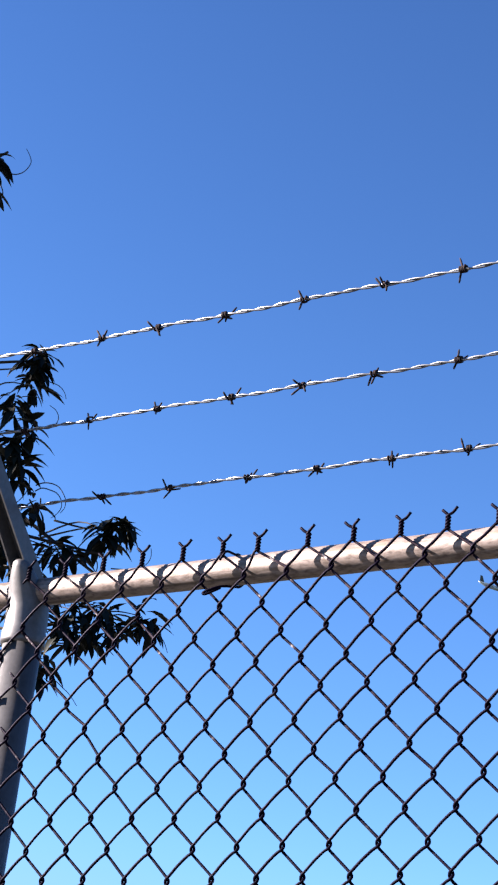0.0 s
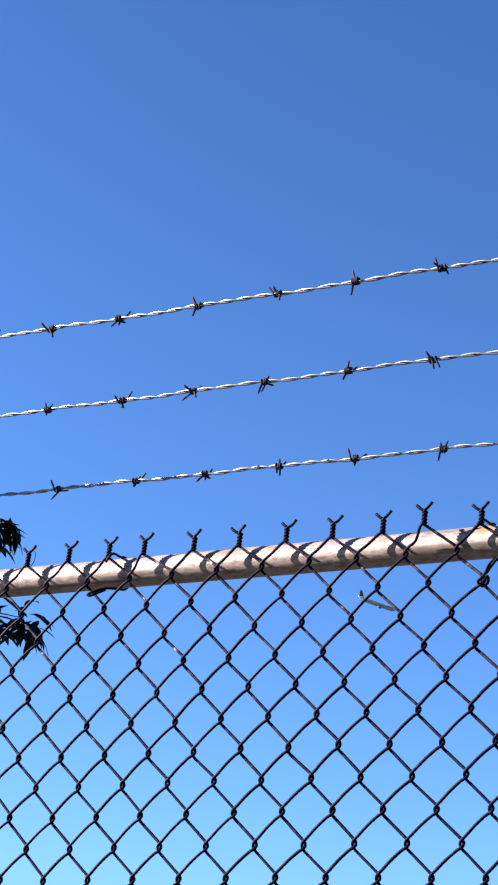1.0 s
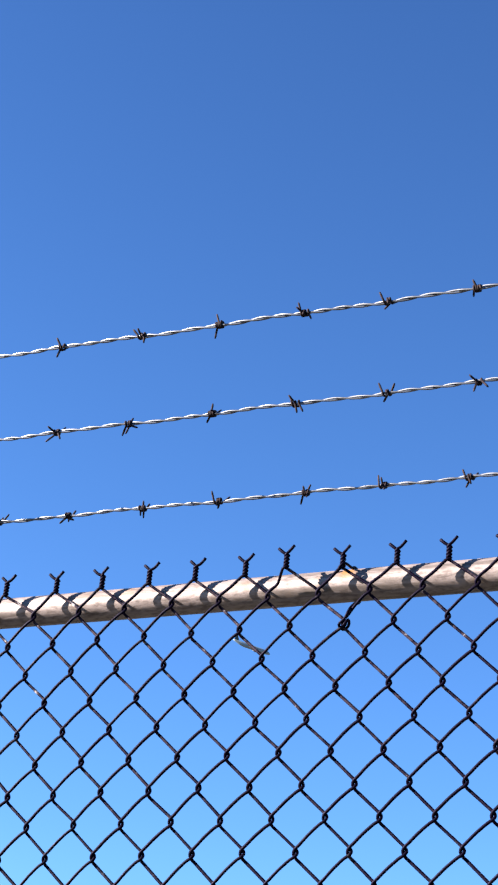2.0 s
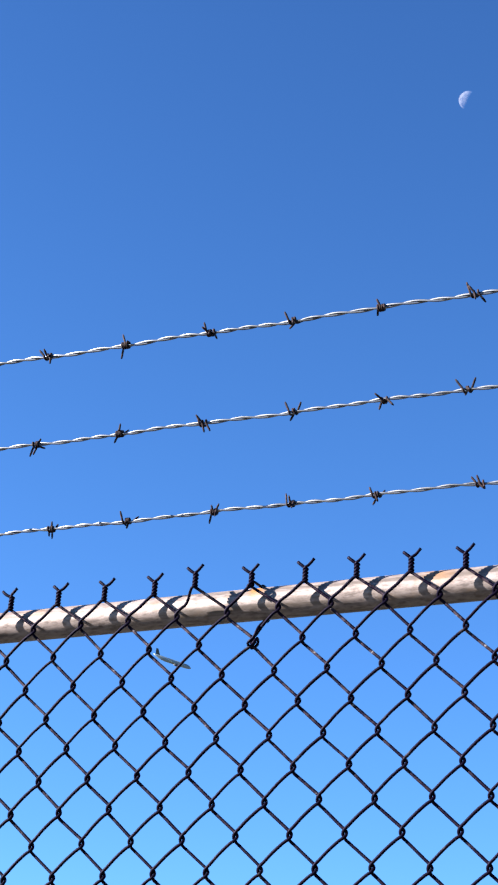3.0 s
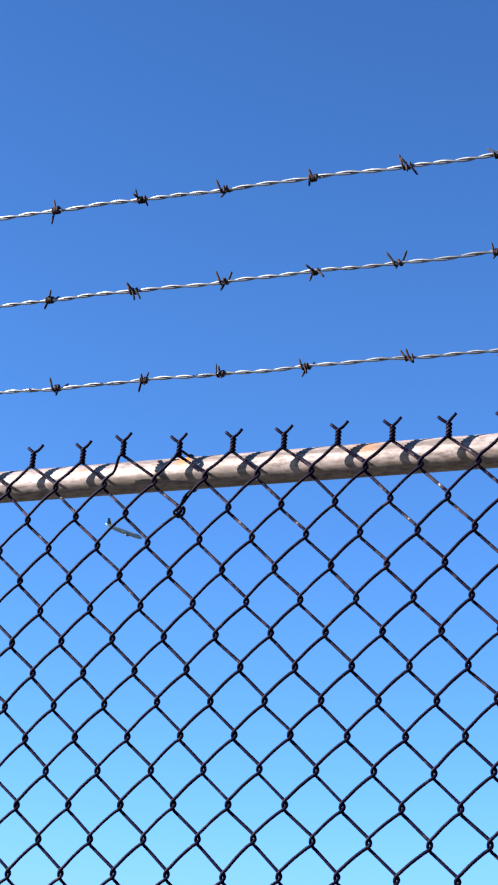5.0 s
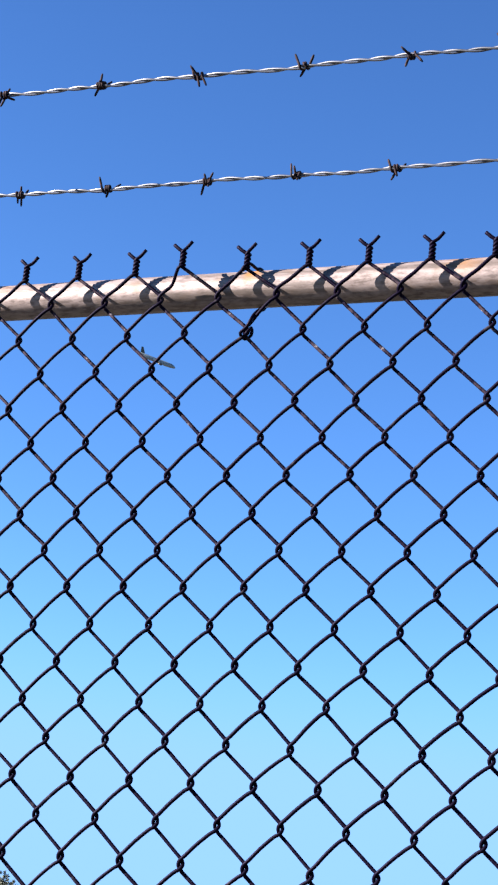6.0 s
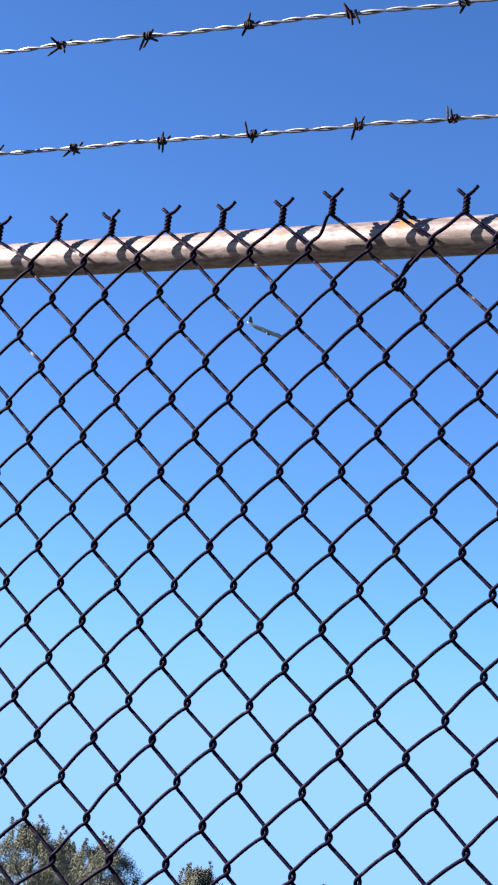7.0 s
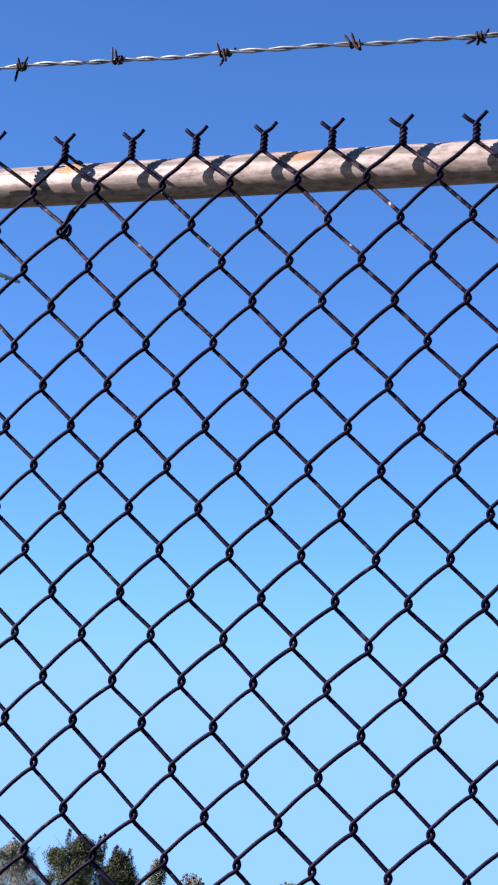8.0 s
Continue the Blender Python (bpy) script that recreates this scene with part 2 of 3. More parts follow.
# a few wires that were bent out of line
SHIFT.update({(-8, 16): (0.0053, -0.0014), (-9, 17): (0.0065, -0.0044), (-7, 17): (0.0044, -0.0011), (-9, 15): (0.0024, -0.0008), (6, 12): (0.0022, 0.0003), (3, 13): (0.0011, -0.0024), (4, 16): (0.0008, -0.0021)})
PROUD = {-2: -0.017}


def crossing(c2, r):
    """A crossing of the mesh, which sags and leans a little out of square."""
    dx, dz = SHIFT[c2, r]
    c, q = min(max(c2 / 2, -12.0), 9.0), min(r, 20)
    x = c2 * PITCH / 2 - 0.000096 * c * q - 0.000011 * c * c
    z = -r * TALL / 2 - 0.000294 * c + 0.000049 * c * q - 0.000061 * c * c + 0.00004 * q * q - 0.000006 * c * c * q
    k = min(max((-c2 / 2 - 8.3) / 3, 0.0), 1.0)
    z += 0.012 * k * k * (3 - 2 * k) * min(r / 8, 1.15)
    # pulled down a little towards both ends
    bay = c2 / 2
    right = max(min(bay - 2, 3.0, 2.0 * (6.5 - bay)), 0.0) * max(min(r, 9.5, 2.0 * (15 - r)), 0.0)
    left = min(max(-8 - bay, 0.0), 4.2) * min(r / 8, 1.15)
    x += 0.00007 * right - 0.00112 * left
    z -= 0.000145 * right + min(0.00042 * left * left, 0.0045)
    return x + dx, TOP + z + dz


def picket(i, rows, steps):
    """One bent wire of the mesh, from its twisted tip at the top downwards."""
    d, o = 0.0028, 0.0023
    at_left = i % 2 == 0
    c2 = i if at_left else i + 1
    x, z = crossing(c2, 0)
    z -= 0.0078
    ctrl = []
    out = -1 if at_left else 1
    wob = SHIFT[c2, 40][0] * 6
    front = PROUD.get(c2, -0.006 if c2 <= -14 else -0.002)
    ctrl.append((x + out * 0.0118 + wob, front - 0.001 * out, z + 0.0278 + (0.0012 if out > 0 else -0.0008)))
    ctrl.append((x + out * 0.0050 + wob, front - 0.001 * out, z + 0.0212))
    turn = 0.0 if at_left else math.pi
    for k in range(8):
        a = turn + k / 7 * 2 * math.pi * 1.75 + 0.5 * math.pi
        ctrl.append((x - math.cos(a) * 0.0022, front + math.sin(a) * 0.0022, z + 0.0172 - k * 0.0024))
    for r in range(0, rows):
        side_left = (r % 2 == 0) == at_left
        cc = i if side_left else i + 1
        x, z = crossing(cc, r)
        if r == 0:
            z -= 0.0078
            if side_left:
                ctrl.append((x + 0.004, front + 0.0015, z - 0.004))
            else:
                ctrl.append((x - 0.004, front - 0.0015, z - 0.003))
        elif side_left:
            ctrl += [(x + 0.0052, -d, z + 0.0100), (x - 0.0004, -d * 0.85, z + 0.0046), (x - o, 0.0, z - 0.0006), (x + 0.0006, d * 0.85, z - 0.0058), (x + 0.0054, d, z - 0.0100)]
        else:
            ctrl += [(x - 0.0054, d, z + 0.0100), (x - 0.0006, d * 0.85, z + 0.0058), (x + o, 0.0, z + 0.0006), (x + 0.0002, -d * 0.85, z - 0.0044), (x - 0.0058, -d, z - 0.0082)]
        if r + 1 < rows and not side_left:
            xn, zn = crossing(i, r + 1)
            ctrl.append(((x + xn) / 2 - 0.0010, -d - 0.0004, (z + zn) / 2 + 0.0010))
    return glide(ctrl, steps)


ROWS = 57
for i in range(-111, 58):
    near = -30 <= i <= 22
    path = picket(i, ROWS, 3 if near else 1)
    sides = 6 if near else 4
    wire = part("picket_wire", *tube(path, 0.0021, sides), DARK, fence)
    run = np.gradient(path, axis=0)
    # strength of the paler patches: strands down to the right, less further down
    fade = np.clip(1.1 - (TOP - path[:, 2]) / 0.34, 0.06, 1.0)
    slant_tone = np.where((run[:, 0] > 0.3 * np.abs(run[:, 2])) & (path[:, 2] < TOP - 0.010), fade, 0.05)
    wire.data.attributes.new("slant_tone", "FLOAT", "POINT").data.foreach_set("value", np.repeat(slant_tone, sides))

xs = np.linspace(POSTS[0] - 0.05, POSTS[-1] + 0.05, 80)
part("top_rail", *tube([(x, RAIL_Y, rail_z(x)) for x in xs], RAIL_R, 28), RAIL, fence, "pale weathered steel top rail")

# posts, with the cap that carries the outward arm
for px in POSTS:
    pz = rail_z(px)
    post = part("line_post", *lathe([(0.030, 0.0), (0.030, pz - 0.062)], 28), POST, fence, "round grey steel post")
    post.location = (px, RAIL_Y, 0)
    cap = part("post_cap", *lathe([(0.0335, -0.085), (0.0345, -0.080), (0.0345, -0.066), (0.0325, -0.060), (0.0330, -0.045), (0.0325, -0.028), (0.0300, -0.010), (0.0245, 0.010), (0.0175, 0.028), (0.0140, 0.036), (0.0085, 0.040), (0.003, 0.041)], 28), POST, post, "tapered cap over the post")
    for v in cap.data.vertices:
        f = min(max((v.co.z + 0.02) / 0.06, 0.0), 1.0)
        v.co.x, v.co.y = v.co.x + 0.004 * f, v.co.y - 0.037 * f
    cap.location = (0, 0, pz)
    # channel arm, leaning out over the near side
    ua = Vector((0, -0.68, 0.733)).normalized()
    na = Vector((0, -ua.z, ua.y))
    verts, faces = [], []
    for s in np.linspace(-0.02, 0.395, 8):
        w, h = 0.018 - 0.006 * (s / 0.375), 0.030 - 0.010 * (s / 0.375)
        c = Vector((-0.004, 0.028, 0.006)) + ua * float(s)
        for u, v in ((-w, 0), (w, 0), (w, h), (w - 0.003, h), (w - 0.003, 0.003), (-w + 0.003, 0.003), (-w + 0.003, h), (-w, h)):
            verts.append(tuple(c + Vector((u, 0, 0)) + na * v))
    for k in range(7):
        for s in range(8):
            a, b = k * 8 + s, k * 8 + (s + 1) % 8
            faces.append((a, b, b + 8, a + 8))
    faces += [tuple(reversed(range(8))), tuple(range(56, 64))]
    arm = part("wire_arm", verts, faces, POST, post, "slanted channel arm for the wires", smooth=False)
    arm.location = (0, 0, pz)

# ---------------------------------------------------------------- barbed wires
WIRES = {
    "top": ((-0.2396, 0.2305, -0.0192, -0.0210), (-0.6695, -0.5690, -0.4543, -0.3274, -0.2044, -0.0914, 0.0289, 0.1397, 0.2525, 0.3697)),
    "middle": ((-0.1142, 0.1752, 0.0163, 0.0012), (-0.7562, -0.6355, -0.5086, -0.3940, -0.2818, -0.1564, -0.0354, 0.0890, 0.2098, 0.3170)),
    "bottom": ((-0.0102, 0.0984, 0.0282, 0.0052), (-0.7904, -0.6680, -0.5352, -0.4215, -0.3045, -0.1888, -0.0617, 0.0473, 0.1642, 0.3004, 0.4255)),
}


def barb(rng, lengths):
    """Two short wires wound side by side round the strand, their four ends cut to points."""
    paths, radii = [], []
    for k in range(2):
        a0 = math.pi * rng.choice((0, 1)) + rng.gauss(0, 0.5)
        turns = rng.choice((0.92, 1.0, 1.08, 2.0))
        start = -0.0048 + 0.0052 * k
        ctrl = []
        n = 12
        for s in range(n + 1):
            a = a0 + turns * 2 * math.pi * s / n
            ctrl.append(np.array((start + 0.0046 * s / n, 0.0036 * math.cos(a), 0.0036 * math.sin(a))))
        d0, d1 = ctrl[0] - ctrl[1], ctrl[-1] - ctrl[-2]
        d0, d1 = d0 / np.linalg.norm(d0), d1 / np.linalg.norm(d1)
        la, lb = rng.uniform(0.55, 1.0) * lengths, rng.uniform(0.55, 1.0) * lengths
        tilt = rng.uniform(-0.15, 0.65)
        lean0, lean1 = np.array((-tilt, 0, 0)), np.array((tilt * rng.uniform(0.5, 1.2), 0, 0))
        full = [ctrl[0] + (d0 + lean0) * la, ctrl[0] + (d0 + lean0) * la * 0.5] + ctrl + [ctrl[-1] + (d1 + lean1) * lb * 0.5, ctrl[-1] + (d1 + lean1) * lb]
        g = glide(full, 2)
        r = np.full(len(g), 0.0014)
        r[0] = r[-1] = 0.0009
        paths.append(g)
        radii.append(r)
    verts, faces = [], []
    for g, r in zip(paths, radii):
        v, f = tube(g, r, 6, len(verts))
        verts += v
        faces += f
    return verts, faces


rng = random.Random(11)
for height, ((wy, wz, sy, sz), barbs) in WIRES.items():
    wire = thing("barbed_wire", f"{height} strand of galvanised twisted barbed wire with rusty points", "barbed wire", "barbed wires above the fence")
    x0, x1 = POSTS[0] - 0.1, POSTS[-1] + 0.1

    def line(x, wy=wy, wz=wz, sy=sy, sz=sz):
        k = min(max(x, -1.0), 0.6)
        return Vector((x, wy + sy * k, TOP + wz + sz * k))

    xs = np.arange(x0, x1, 0.0035)
    wave = [0.0009 * math.sin(x * 23 + wz * 90) + 0.0006 * math.sin(x * 61 + wz * 40) for x in xs]
    for k in (0, 1):
        ph = [2 * math.pi * x / 0.060 + 0.8 * math.sin(x * 17 + wz * 50) + math.pi * k for x in xs]
        pts = [line(x) + Vector((0, 0.0014 * math.cos(a), 0.0014 * math.sin(a) + w)) for x, a, w in zip(xs, ph, wave)]
        part("strand", *tube(pts, 0.00138, 7), ZINC, wire)
    barbs = list(barbs)
    while barbs[0] > x0 + 0.15:
        barbs.insert(0, barbs[0] - 0.119 + rng.gauss(0, 0.006))
    while barbs[-1] < x1 - 0.15:
        barbs.append(barbs[-1] + 0.119 + rng.gauss(0, 0.006))
    for x in barbs:
        b = part("barb", *barb(rng, 0.0142), RUST, wire, "rusty four-pointed barb")
        b.location = line(x)
        b.rotation_euler = (0, rng.uniform(-0.05, 0.05), 0)

# ---------------------------------------------------------------- moon
MOON_DIR = heading(18.743, 36.600)
MOON_FAR = 4600.0
mr = MOON_FAR * math.tan(radians(0.285))
turn = look((0, 0, 0), tuple(MOON_DIR)).to_3x3()
bm = bmesh.new()
bmesh.ops.create_uvsphere(bm, u_segments=64, v_segments=48, radius=mr)
lit = (turn.inverted() @ SUN_DIR).normalized()
bmesh.ops.bisect_plane(bm, geom=bm.verts[:] + bm.edges[:] + bm.faces[:], plane_co=(0, 0, 0), plane_no=lit, clear_inner=True)
bmesh.ops.bisect_plane(bm, geom=bm.verts[:] + bm.edges[:] + bm.faces[:], plane_co=(0, 0, 0), plane_no=(0, 0, 1), clear_inner=True)
verts, faces = [tuple(v.co) for v in bm.verts], []
bm.verts.index_update()
faces = [tuple(v.index for v in f.verts) for f in bm.faces]
bm.free()
moon = part("moon", verts, faces, MOON)
tagged(moon, "pale half moon in the clear daytime sky", "moon")
moon.matrix_world = look(tuple(Vector((0.98, -2.07, 1.53)) + MOON_DIR * MOON_FAR), tuple(Vector((0.98, -2.07, 1.53)) + MOON_DIR * MOON_FAR * 2)) 


# ---------------------------------------------------------------- tie wires round the rail
def round_rail(x0, x1, from_deg, to_deg, gap=0.0028, n=14):
    """Points of a wire round the rail; angles from the near side, upwards."""
    out = []
    for k in range(n + 1):
        a, x = radians(from_deg + (to_deg - from_deg) * k / n), x0 + (x1 - x0) * k / n
        out.append((x, RAIL_Y - math.cos(a) * (RAIL_R + gap), rail_z(x) + math.sin(a) * (RAIL_R + gap)))
    return out


kx, kz = crossing(0, 2)
sx, sz = crossing(0, 0)
tie = [(sx - 0.004, -0.006, sz - 0.014), (sx - 0.001, -0.0075, sz - 0.009), (sx + 0.004, -0.005, sz - 0.004)]
tie += round_rail(sx + 0.005, sx + 0.006, 55, 262, 0.0022)
tie += [(kx + 0.009, -0.006, kz + 0.018), (kx + 0.004, -0.0085, kz + 0.004), (kx - 0.004, -0.007, kz - 0.003), (kx - 0.003, 0.004, kz - 0.006), (kx + 0.005, 0.003, kz - 0.002), (kx + 0.008, -0.006, kz + 0.003), (kx + 0.003, -0.009, kz - 0.006)]
part("tie_wire", *tube(glide(tie, 3), 0.0019, 7), DARK, fence, "dark tie wire wound round rail and mesh")
sx, sz = crossing(-16, 0)
tie = [(sx - 0.003, -0.006, sz - 0.016), (sx + 0.002, -0.0075, sz - 0.010), (sx + 0.006, -0.004, sz - 0.003)]
tie += round_rail(sx + 0.005, sx + 0.002, 60, 262, 0.0022)
tie += [(sx - 0.002, 0.004, sz - 0.052), (sx - 0.013, -0.006, sz - 0.059), (sx - 0.021, -0.009, sz - 0.063), (sx - 0.0235, -0.009, sz - 0.0655), (sx - 0.019, -0.008, sz - 0.0662), (sx - 0.009, -0.004, sz - 0.061), (sx - 0.002, 0.002, sz - 0.055)]
part("tie_wire", *tube(glide(tie, 3), 0.0019, 7), DARK, fence, "dark tie wire with a loose end under the rail")


# ---------------------------------------------------------------- leafy tree beside the fence
def blade(rng, base, way, length, width, droop, verts, faces):
    """A narrow pointed leaf, folded along its midrib and bent down."""
    way = way.normalized()
    across = way.cross(Vector((rng.uniform(-0.3, 0.3), rng.uniform(-0.3, 0.3), 1))).normalized()
    lift = across.cross(way).normalized()
    start = len(verts)
    p, d = Vector(base), way.copy()
    fold = rng.uniform(0.15, 0.5)
    for k, w in enumerate((0.10, 0.75, 1.0, 0.72, 0.05)):
        verts.append(tuple(p + across * width * w + lift * width * w * fold))
        verts.append(tuple(p))
        verts.append(tuple(p - across * width * w + lift * width * w * fold))
        d = (d + Vector((0, 0, -droop))).normalized()
        p = p + d * length / 4
    for k in range(4):
        a = start + 3 * k
        faces += [(a, a + 1, a + 4, a + 3), (a + 1, a + 2, a + 5, a + 4)]


def whorl(rng, tip, count, length, verts, faces):
    """A tuft of leaves round a twig's end, the outer ones hanging."""
    for k in range(count):
        a = 2 * math.pi * (k * 0.382 + rng.uniform(-0.04, 0.04))
        up = rng.uniform(-0.9, 0.6)
        way = Vector((math.cos(a) * math.cos(up), math.sin(a) * math.cos(up), math.sin(up)))
        base = Vector(tip) + Vector((rng.gauss(0, 0.008), rng.gauss(0, 0.008), rng.gauss(0, 0.012)))
        size = length * rng.uniform(0.65, 1.15)
        blade(rng, base, way, size, size * rng.uniform(0.11, 0.16), rng.uniform(0.10, 0.34), verts, faces)


def in_sight(p):
    return math.degrees(math.atan2(0.92 - p[0], p[1] + 2.015)) < 51 and p[1] > -1.9


def leafy_tree():
    rng = random.Random(21)
    tree = thing("leafy_tree", "shady tree with long narrow dark leaves beside the fence", "tree", place=(0, 0, 0))
    root = Vector((-3.75, 0.75, 0))
    trunk = glide([root, root + Vector((0.05, -0.03, 1.0)), root + Vector((-0.02, 0.02, 2.1)), root + Vector((0.08, -0.1, 3.1)), root + Vector((0.05, -0.2, 4.3))], 5)
    part("trunk", *tube(trunk, np.linspace(0.13, 0.045, len(trunk)), 12), BARK, tree)
    tips = [(-1.91, 0.68, 3.80), (-1.94, 0.69, 3.74), (-1.91, 0.96, 3.435), (-1.92, 0.97, 3.40), (-1.93, 0.98, 3.35), (-1.97, 0.96, 3.31), (-1.95, 1.01, 3.25), (-1.99, 1.0, 3.21), (-1.97, 1.02, 3.18), (-1.83, 1.22, 3.075), (-1.84, 1.225, 3.06), (-1.81, 1.24, 3.085), (-1.94, 1.15, 3.0), (-1.96, 1.08, 3.08), (-1.91, 1.18, 2.99), (-1.91, 1.23, 2.87), (-1.93, 1.21, 2.83), (-1.85, 1.29, 2.85), (-1.87, 1.27, 2.88), (-1.90, 1.27, 2.81), (-1.89, 1.25, 2.84), (-1.77, 1.35, 2.865), (-1.79, 1.33, 2.88), (-1.95, 1.18, 2.90), (-1.98, 1.22, 2.75), (-1.99, 1.04, 3.13), (-2.02, 1.07, 3.01), (-2.0, 1.1, 2.94), (-1.99, 1.13, 2.88)]
    verts, faces = [], []
    for p in tips:
        whorl(rng, p, 14, 0.076, verts, faces)
        whorl(rng, tuple(Vector(p) + Vector((-abs(rng.gauss(0, 0.03)), rng.gauss(0, 0.02), rng.gauss(-0.01, 0.03)))), 8, 0.070, verts, faces)
    crown, tries = [], 0
    while len(crown) < 560 and tries < 8000:
        tries += 1
        p = Vector((rng.gauss(0, 1), rng.gauss(0, 1), rng.gauss(0, 1))).normalized() * rng.uniform(0.25, 1.0) ** 0.5
        p = Vector((-3.6 + 1.6 * p.x, -0.1 + 1.8 * p.y, 3.95 + 1.4 * p.z))
        s = (0.03 - p.y) / 0.42
        x, z = p.x + 0.79 * s, p.z - 0.43 * s
        if in_sight(p) or (s > 0 and x < 2.4 and 1.6 < z < 3.0 and (x > -0.98 or (x > -1.3 and z > 2.24))):
            continue
        crown.append(p)
    for p in crown:
        whorl(rng, p, 11, 0.15, verts, faces)
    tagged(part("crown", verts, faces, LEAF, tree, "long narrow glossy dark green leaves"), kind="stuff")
    # limbs to the seen sprays, the bough and round the crown
    goals = [(-1.93, 0.98, 3.42), (-1.84, 1.22, 3.0), (-1.80, 1.32, 2.9), (-1.90, 0.72, 3.85), (-1.97, 1.2, 2.8)]
    for p in (crown[k] for k in range(0, 400, 16)):
        goals.append(tuple(p))
    for k, g in enumerate(goals):
        g, thick = Vector(g), 0.012 if k < 5 else 0.034
        at = trunk[int(len(trunk) * rng.uniform(0.55, 0.98))]
        a = Vector(at)
        m1, m2 = a.lerp(g, 0.35) + Vector((0, 0, rng.uniform(0.1, 0.3))), a.lerp(g, 0.75) + Vector((rng.uniform(-0.06, 0.0), rng.uniform(-0.05, 0.05), rng.uniform(0.03, 0.15)))
        path = glide([a, m1, m2, g], 6)
        part("limb", *tube(path, np.linspace(thick, 0.003, len(path)), 7), BARK, tree)
    # twigs and dry curling stems
    for p in tips:
        g = Vector(p)
        path = glide([g + Vector((-0.24, 0.02, rng.uniform(0.0, 0.08))), g + Vector((-0.10, 0.0, rng.uniform(-0.01, 0.04))), g], 4)
        part("twig", *tube(path, np.linspace(0.003, 0.001, len(path)), 5), BARK, tree)
    for p in ((-1.93, 0.96, 3.36), (-1.92, 1.0, 3.28), (-1.95, 1.05, 3.17), (-1.94, 1.08, 3.14), (-1.93, 1.07, 3.12), (-1.82, 1.26, 2.98), (-1.80, 1.33, 2.83), (-1.88, 1.24, 3.02), (-1.90, 0.72, 3.78), (-1.9, 0.73, 3.82), (-1.97, 1.22, 2.72)):
        g, ctrl = Vector(p) + Vector((-0.025, 0, 0)), []
        turn, curl = rng.uniform(-1.1, 0.8), rng.choice((-1, 1)) * rng.uniform(0.15, 0.5)
        for k in range(8):
            ctrl.append(tuple(g))
            g = g + Vector((0.72 * math.cos(turn), 0.69 * math.cos(turn), math.sin(turn))) * 0.019
            turn += curl + rng.uniform(-0.25, 0.25)
        path = glide(ctrl, 4)
        part("dry_stem", *tube(path, np.linspace(0.0017, 0.0008, len(path)), 5), BARK, tree, "thin dry curling stem")


leafy_tree()


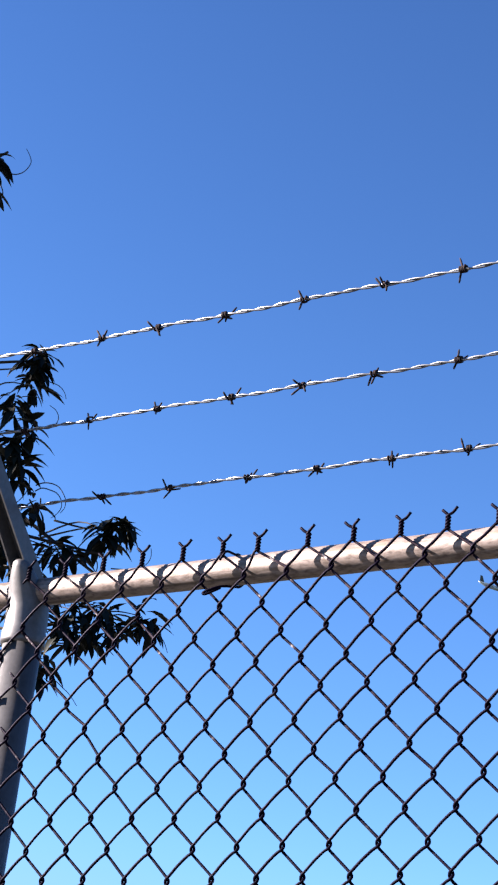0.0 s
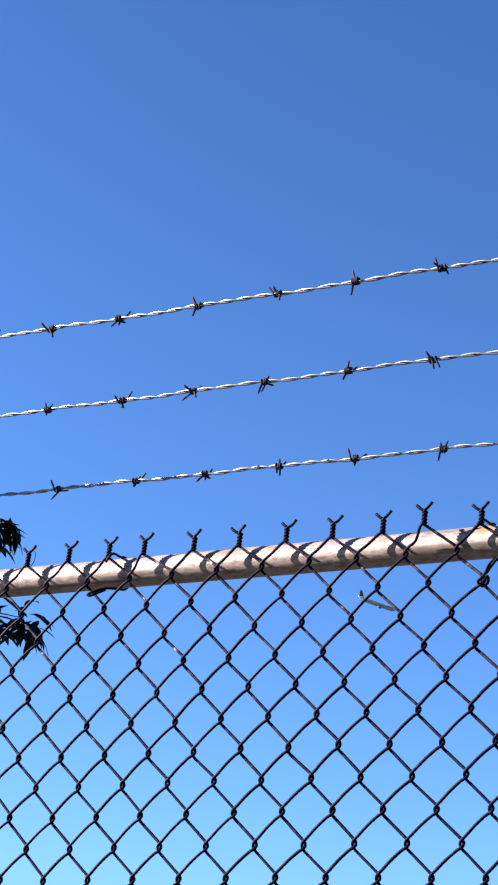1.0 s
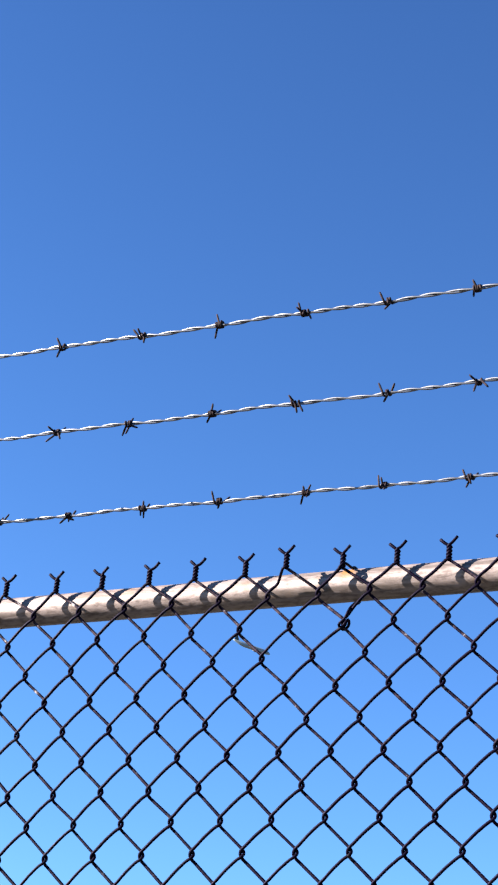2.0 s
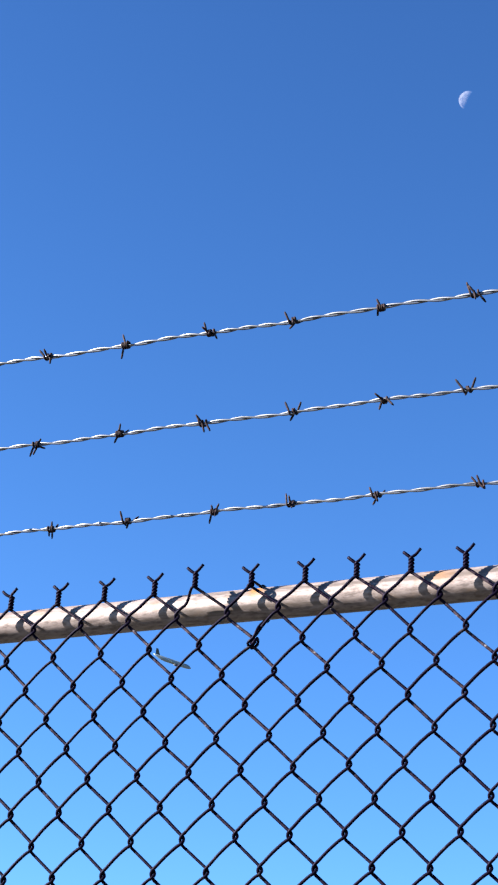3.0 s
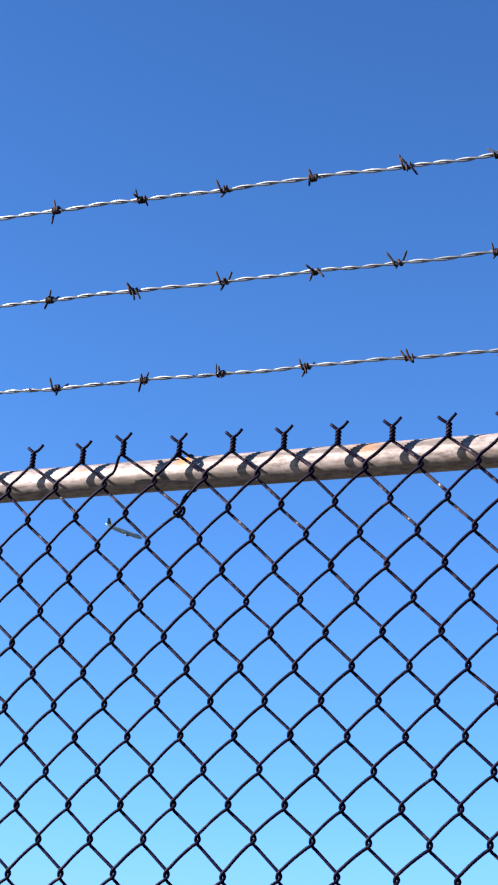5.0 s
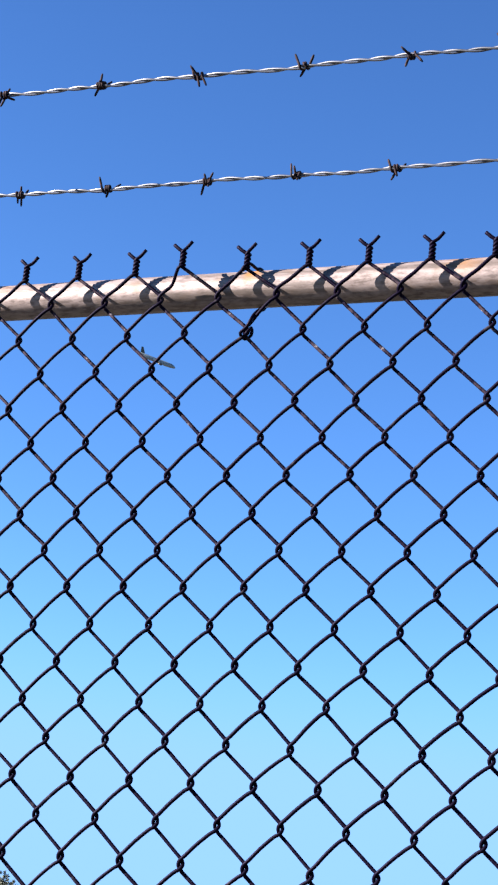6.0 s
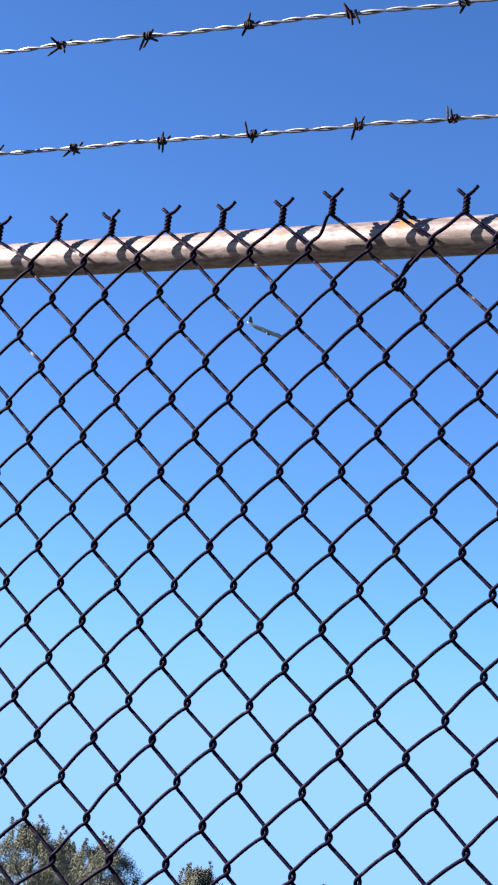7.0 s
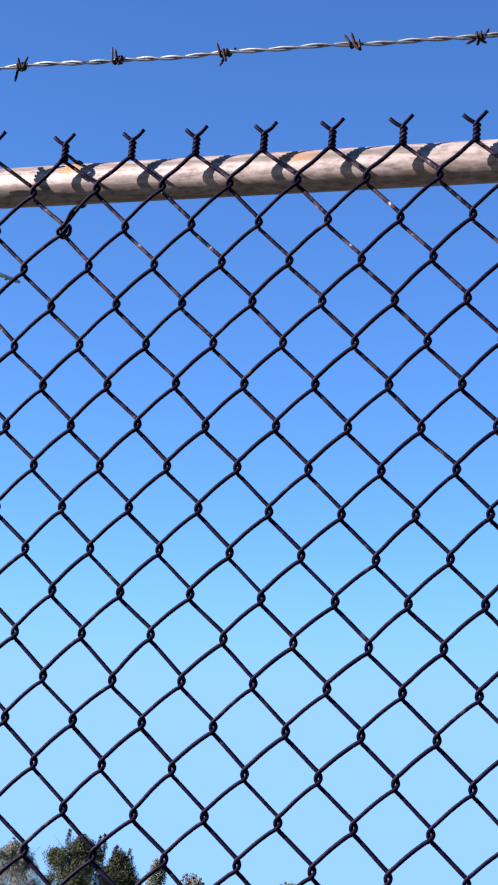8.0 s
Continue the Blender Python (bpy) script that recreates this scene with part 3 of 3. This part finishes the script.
# ---------------------------------------------------------------- far trees
def far_tree(rng, kind, yaw, top, half, far, mat, label):
    """A feathery tree far behind the fence; top and half are angles seen from the path, far in metres."""
    eye = Vector((0.77, -1.68, 1.65))
    way = heading(yaw, 0)
    base = eye + way * far
    base.z = 0
    high, wide = 1.65 + far * math.tan(radians(top)), far * math.tan(radians(half))
    tree = thing("far_tree", label, "tree", "trees behind the fence", tuple(base))
    trunk = glide([(0, 0, 0), (0.1, 0.05, high * 0.3), (-0.05, 0.1, high * 0.6), (0.05, 0, high * 0.93)], 5)
    part("trunk", *tube(trunk, np.linspace(0.022 * high, 0.004 * high, len(trunk)), 8), BARK, tree)
    verts, many, each = [], 190 if kind == "broad" else 120, 330
    fine = np.random.default_rng(int(yaw * 100))
    # a full rounded body, with a few thin shoots standing out of its top
    shoots = [(rng.uniform(-0.75, 0.75) * wide, rng.uniform(-0.4, 0.4) * wide, rng.uniform(0.90, 1.0) * high) for k in range(5)]
    shoots[0] = (shoots[0][0] * 0.5, shoots[0][1], high)
    for k in range(many + 30):
        f = rng.random()
        a = rng.uniform(0, 2 * math.pi)
        if k >= many:
            sx, sy, sz = shoots[k % 5]
            u = (k - many) // 5 / 5
            tip = np.array((sx + rng.gauss(0, 0.06), sy + rng.gauss(0, 0.06), sz - 0.12 - 0.95 * u))
            size, count = 0.12 + 0.20 * u, 80
        else:
            if kind == "broad":
                z0 = high * (0.30 + 0.60 * f)
                reach = wide * math.sqrt(max(0.12, 1 - max(0.0, 2 * f - 0.9) ** 2.2)) * rng.random() ** 0.5
            else:
                z0 = high * (0.25 + 0.70 * f)
                reach = wide * (1.06 - f) ** 0.8 * rng.random() ** 0.5
            tip = np.array((math.cos(a) * reach, math.sin(a) * reach, z0 + rng.gauss(0, 0.12)))
            size, count = rng.uniform(0.35, 0.80) * (0.75 if f > 0.85 else 1.0), each
        u = fine.random((count, 1)) ** 0.5
        p = fine.normal(0, 1, (count, 3))
        p *= u * size * 0.62 / (np.linalg.norm(p, axis=1, keepdims=True) + 1e-9)
        p[:, 2] *= 1.35
        p += tip
        w = np.hstack([fine.normal(0, 0.55, (count, 2)), fine.uniform(-0.3, 1.0, (count, 1))])
        w /= np.linalg.norm(w, axis=1, keepdims=True)
        c = np.cross(w, fine.normal(0, 1, (count, 3)))
        c /= np.linalg.norm(c, axis=1, keepdims=True) + 1e-9
        w, c = w * fine.uniform(0.05, 0.12, (count, 1)), c * fine.uniform(0.014, 0.030, (count, 1))
        verts.append(np.stack([p, p + w * 0.5 + c, p + w, p + w * 0.5 - c], axis=1).reshape(-1, 3))
    verts = np.vstack(verts)
    faces = np.arange(len(verts)).reshape(-1, 4).tolist()
    verts = verts.tolist()
    tagged(part("crown", verts, faces, mat, tree, smooth=False), kind="stuff")
    for k in range(12):
        a, f = rng.uniform(0, 2 * math.pi), rng.uniform(0.35, 0.85)
        p = Vector(trunk[int(f * (len(trunk) - 1))])
        g = Vector((math.cos(a) * wide * 0.75, math.sin(a) * wide * 0.75, min(p.z + high * 0.2, high * 0.95)))
        path = glide([p, p.lerp(g, 0.5) + Vector((0, 0, -0.1)), g], 4)
        part("limb", *tube(path, np.linspace(0.005 * high, 0.001 * high, len(path)), 5), BARK, tree)


OLIVE = leaf_material("olive_far_leaf", (0.084, 0.096, 0.066), (0.150, 0.160, 0.122), 0.95)
GREY = leaf_material("grey_far_leaf", (0.085, 0.089, 0.073), (0.146, 0.15, 0.127), 0.95)
DEEP = leaf_material("deep_green_far_leaf", (0.022, 0.027, 0.014), (0.050, 0.054, 0.033), 0.95)
rng = random.Random(33)
for kind, yaw, top, half, far, mat, label in (
    ("broad", 34.9, 3.3, 1.1, 100, OLIVE, "olive-green feathery tree in the distance"),
    ("broad", 32.5, 3.62, 1.5, 98, OLIVE, "tall olive-green feathery tree in the distance"),
    ("broad", 31.5, 3.20, 0.9, 108, OLIVE, "low olive-green tree between two taller ones"),
    ("broad", 30.4, 3.42, 1.20, 104, OLIVE, "olive-green feathery tree with a thin spire"),
    ("broad", 27.45, 2.98, 0.85, 110, OLIVE, "small olive-green feathery tree in the distance"),
    ("broad", 25.35, 2.40, 1.05, 125, GREY, "pale grey-green tree in the distance"),
    ("broad", 23.4, 2.78, 1.2, 96, DEEP, "dark green pointed tree in the distance"),
    ("broad", 22.2, 2.42, 0.55, 99, DEEP, "dark green narrow tree in the distance"),
    ("cone", 21.1, 2.10, 0.35, 112, OLIVE, "thin olive-green tree in the distance"),
    ("broad", 20.0, 1.78, 0.45, 118, GREY, "low pale tree in the distance"),
    ("broad", 17.1, 1.78, 0.40, 120, OLIVE, "low olive-green tree in the distance"),
):
    far_tree(rng, kind, yaw, top, half, far, mat, label)


# ---------------------------------------------------------------- airliner in the sky
def wing(root, tip, chord0, chord1, thick):
    """A tapered panel from root to tip, chords along x."""
    verts = []
    for (x, y, z), c, t in ((root, chord0, thick), (tip, chord1, thick * 0.4)):
        verts += [(x, y, z), (x - 0.3 * c, y, z + t), (x - c, y, z), (x - 0.3 * c, y, z - t)]
    return verts, [(0, 1, 5, 4), (1, 2, 6, 5), (2, 3, 7, 6), (3, 0, 4, 7), (3, 2, 1, 0), (4, 5, 6, 7)]


plane_at = Vector((0.75, -1.70, 1.64)) + heading(27.78, 19.11) * 1900
nose_way = (heading(27.174, 18.975) - heading(28.396, 19.249)).normalized()
side = heading(27.78, 19.11)
side = (side - nose_way * side.dot(nose_way)).normalized()
airliner = thing("airliner", "pale twin-engined airliner flying in the clear sky", "airplane")
airliner.matrix_world = Matrix.Translation(plane_at) @ Matrix((nose_way, side, nose_way.cross(side))).transposed().to_4x4()
fus = [(-20, 0, 1.5), (-17, 0, 1.1), (-12, 0, 0.4), (-8, 0, 0), (10, 0, 0), (15, 0, 0), (17.5, 0, -0.2), (19.2, 0, -0.5), (20, 0, -0.7)]
part("fuselage", *tube(fus, [0.35, 1.1, 2.0, 2.3, 2.3, 2.2, 1.7, 0.9, 0.15], 16), SKIN, airliner)
for k in (-1, 1):
    part("wing", *wing((4.5, 1.6 * k, -0.8), (-3.0, 17.0 * k, 1.0), 6.5, 1.6, 0.35), SKIN, airliner, smooth=False)
    part("tail_wing", *wing((-15.0, 0.6 * k, 1.2), (-18.0, 6.2 * k, 1.8), 3.6, 1.4, 0.18), SKIN, airliner, smooth=False)
    eng = [(6.2, 5.8 * k, -2.2), (5.6, 5.8 * k, -2.2), (3.6, 5.8 * k, -2.1), (2.0, 5.8 * k, -2.0)]
    part("engine", *tube(eng, [0.95, 1.15, 1.1, 0.65], 12), POST, airliner)
verts, faces = wing((-13.5, 0, 1.6), (-17.5, 0.0, 8.0), 5.0, 2.2, 0.2)
verts = [(x, (z - zc) * 1.0, z0) for (x, y, z), zc, z0 in zip(verts, (1.6,) * 4 + (8.0,) * 4, (1.6,) * 4 + (8.0,) * 4)]
part("tail_fin", verts, faces, FIN, airliner, "dark teal tail fin", smooth=False)
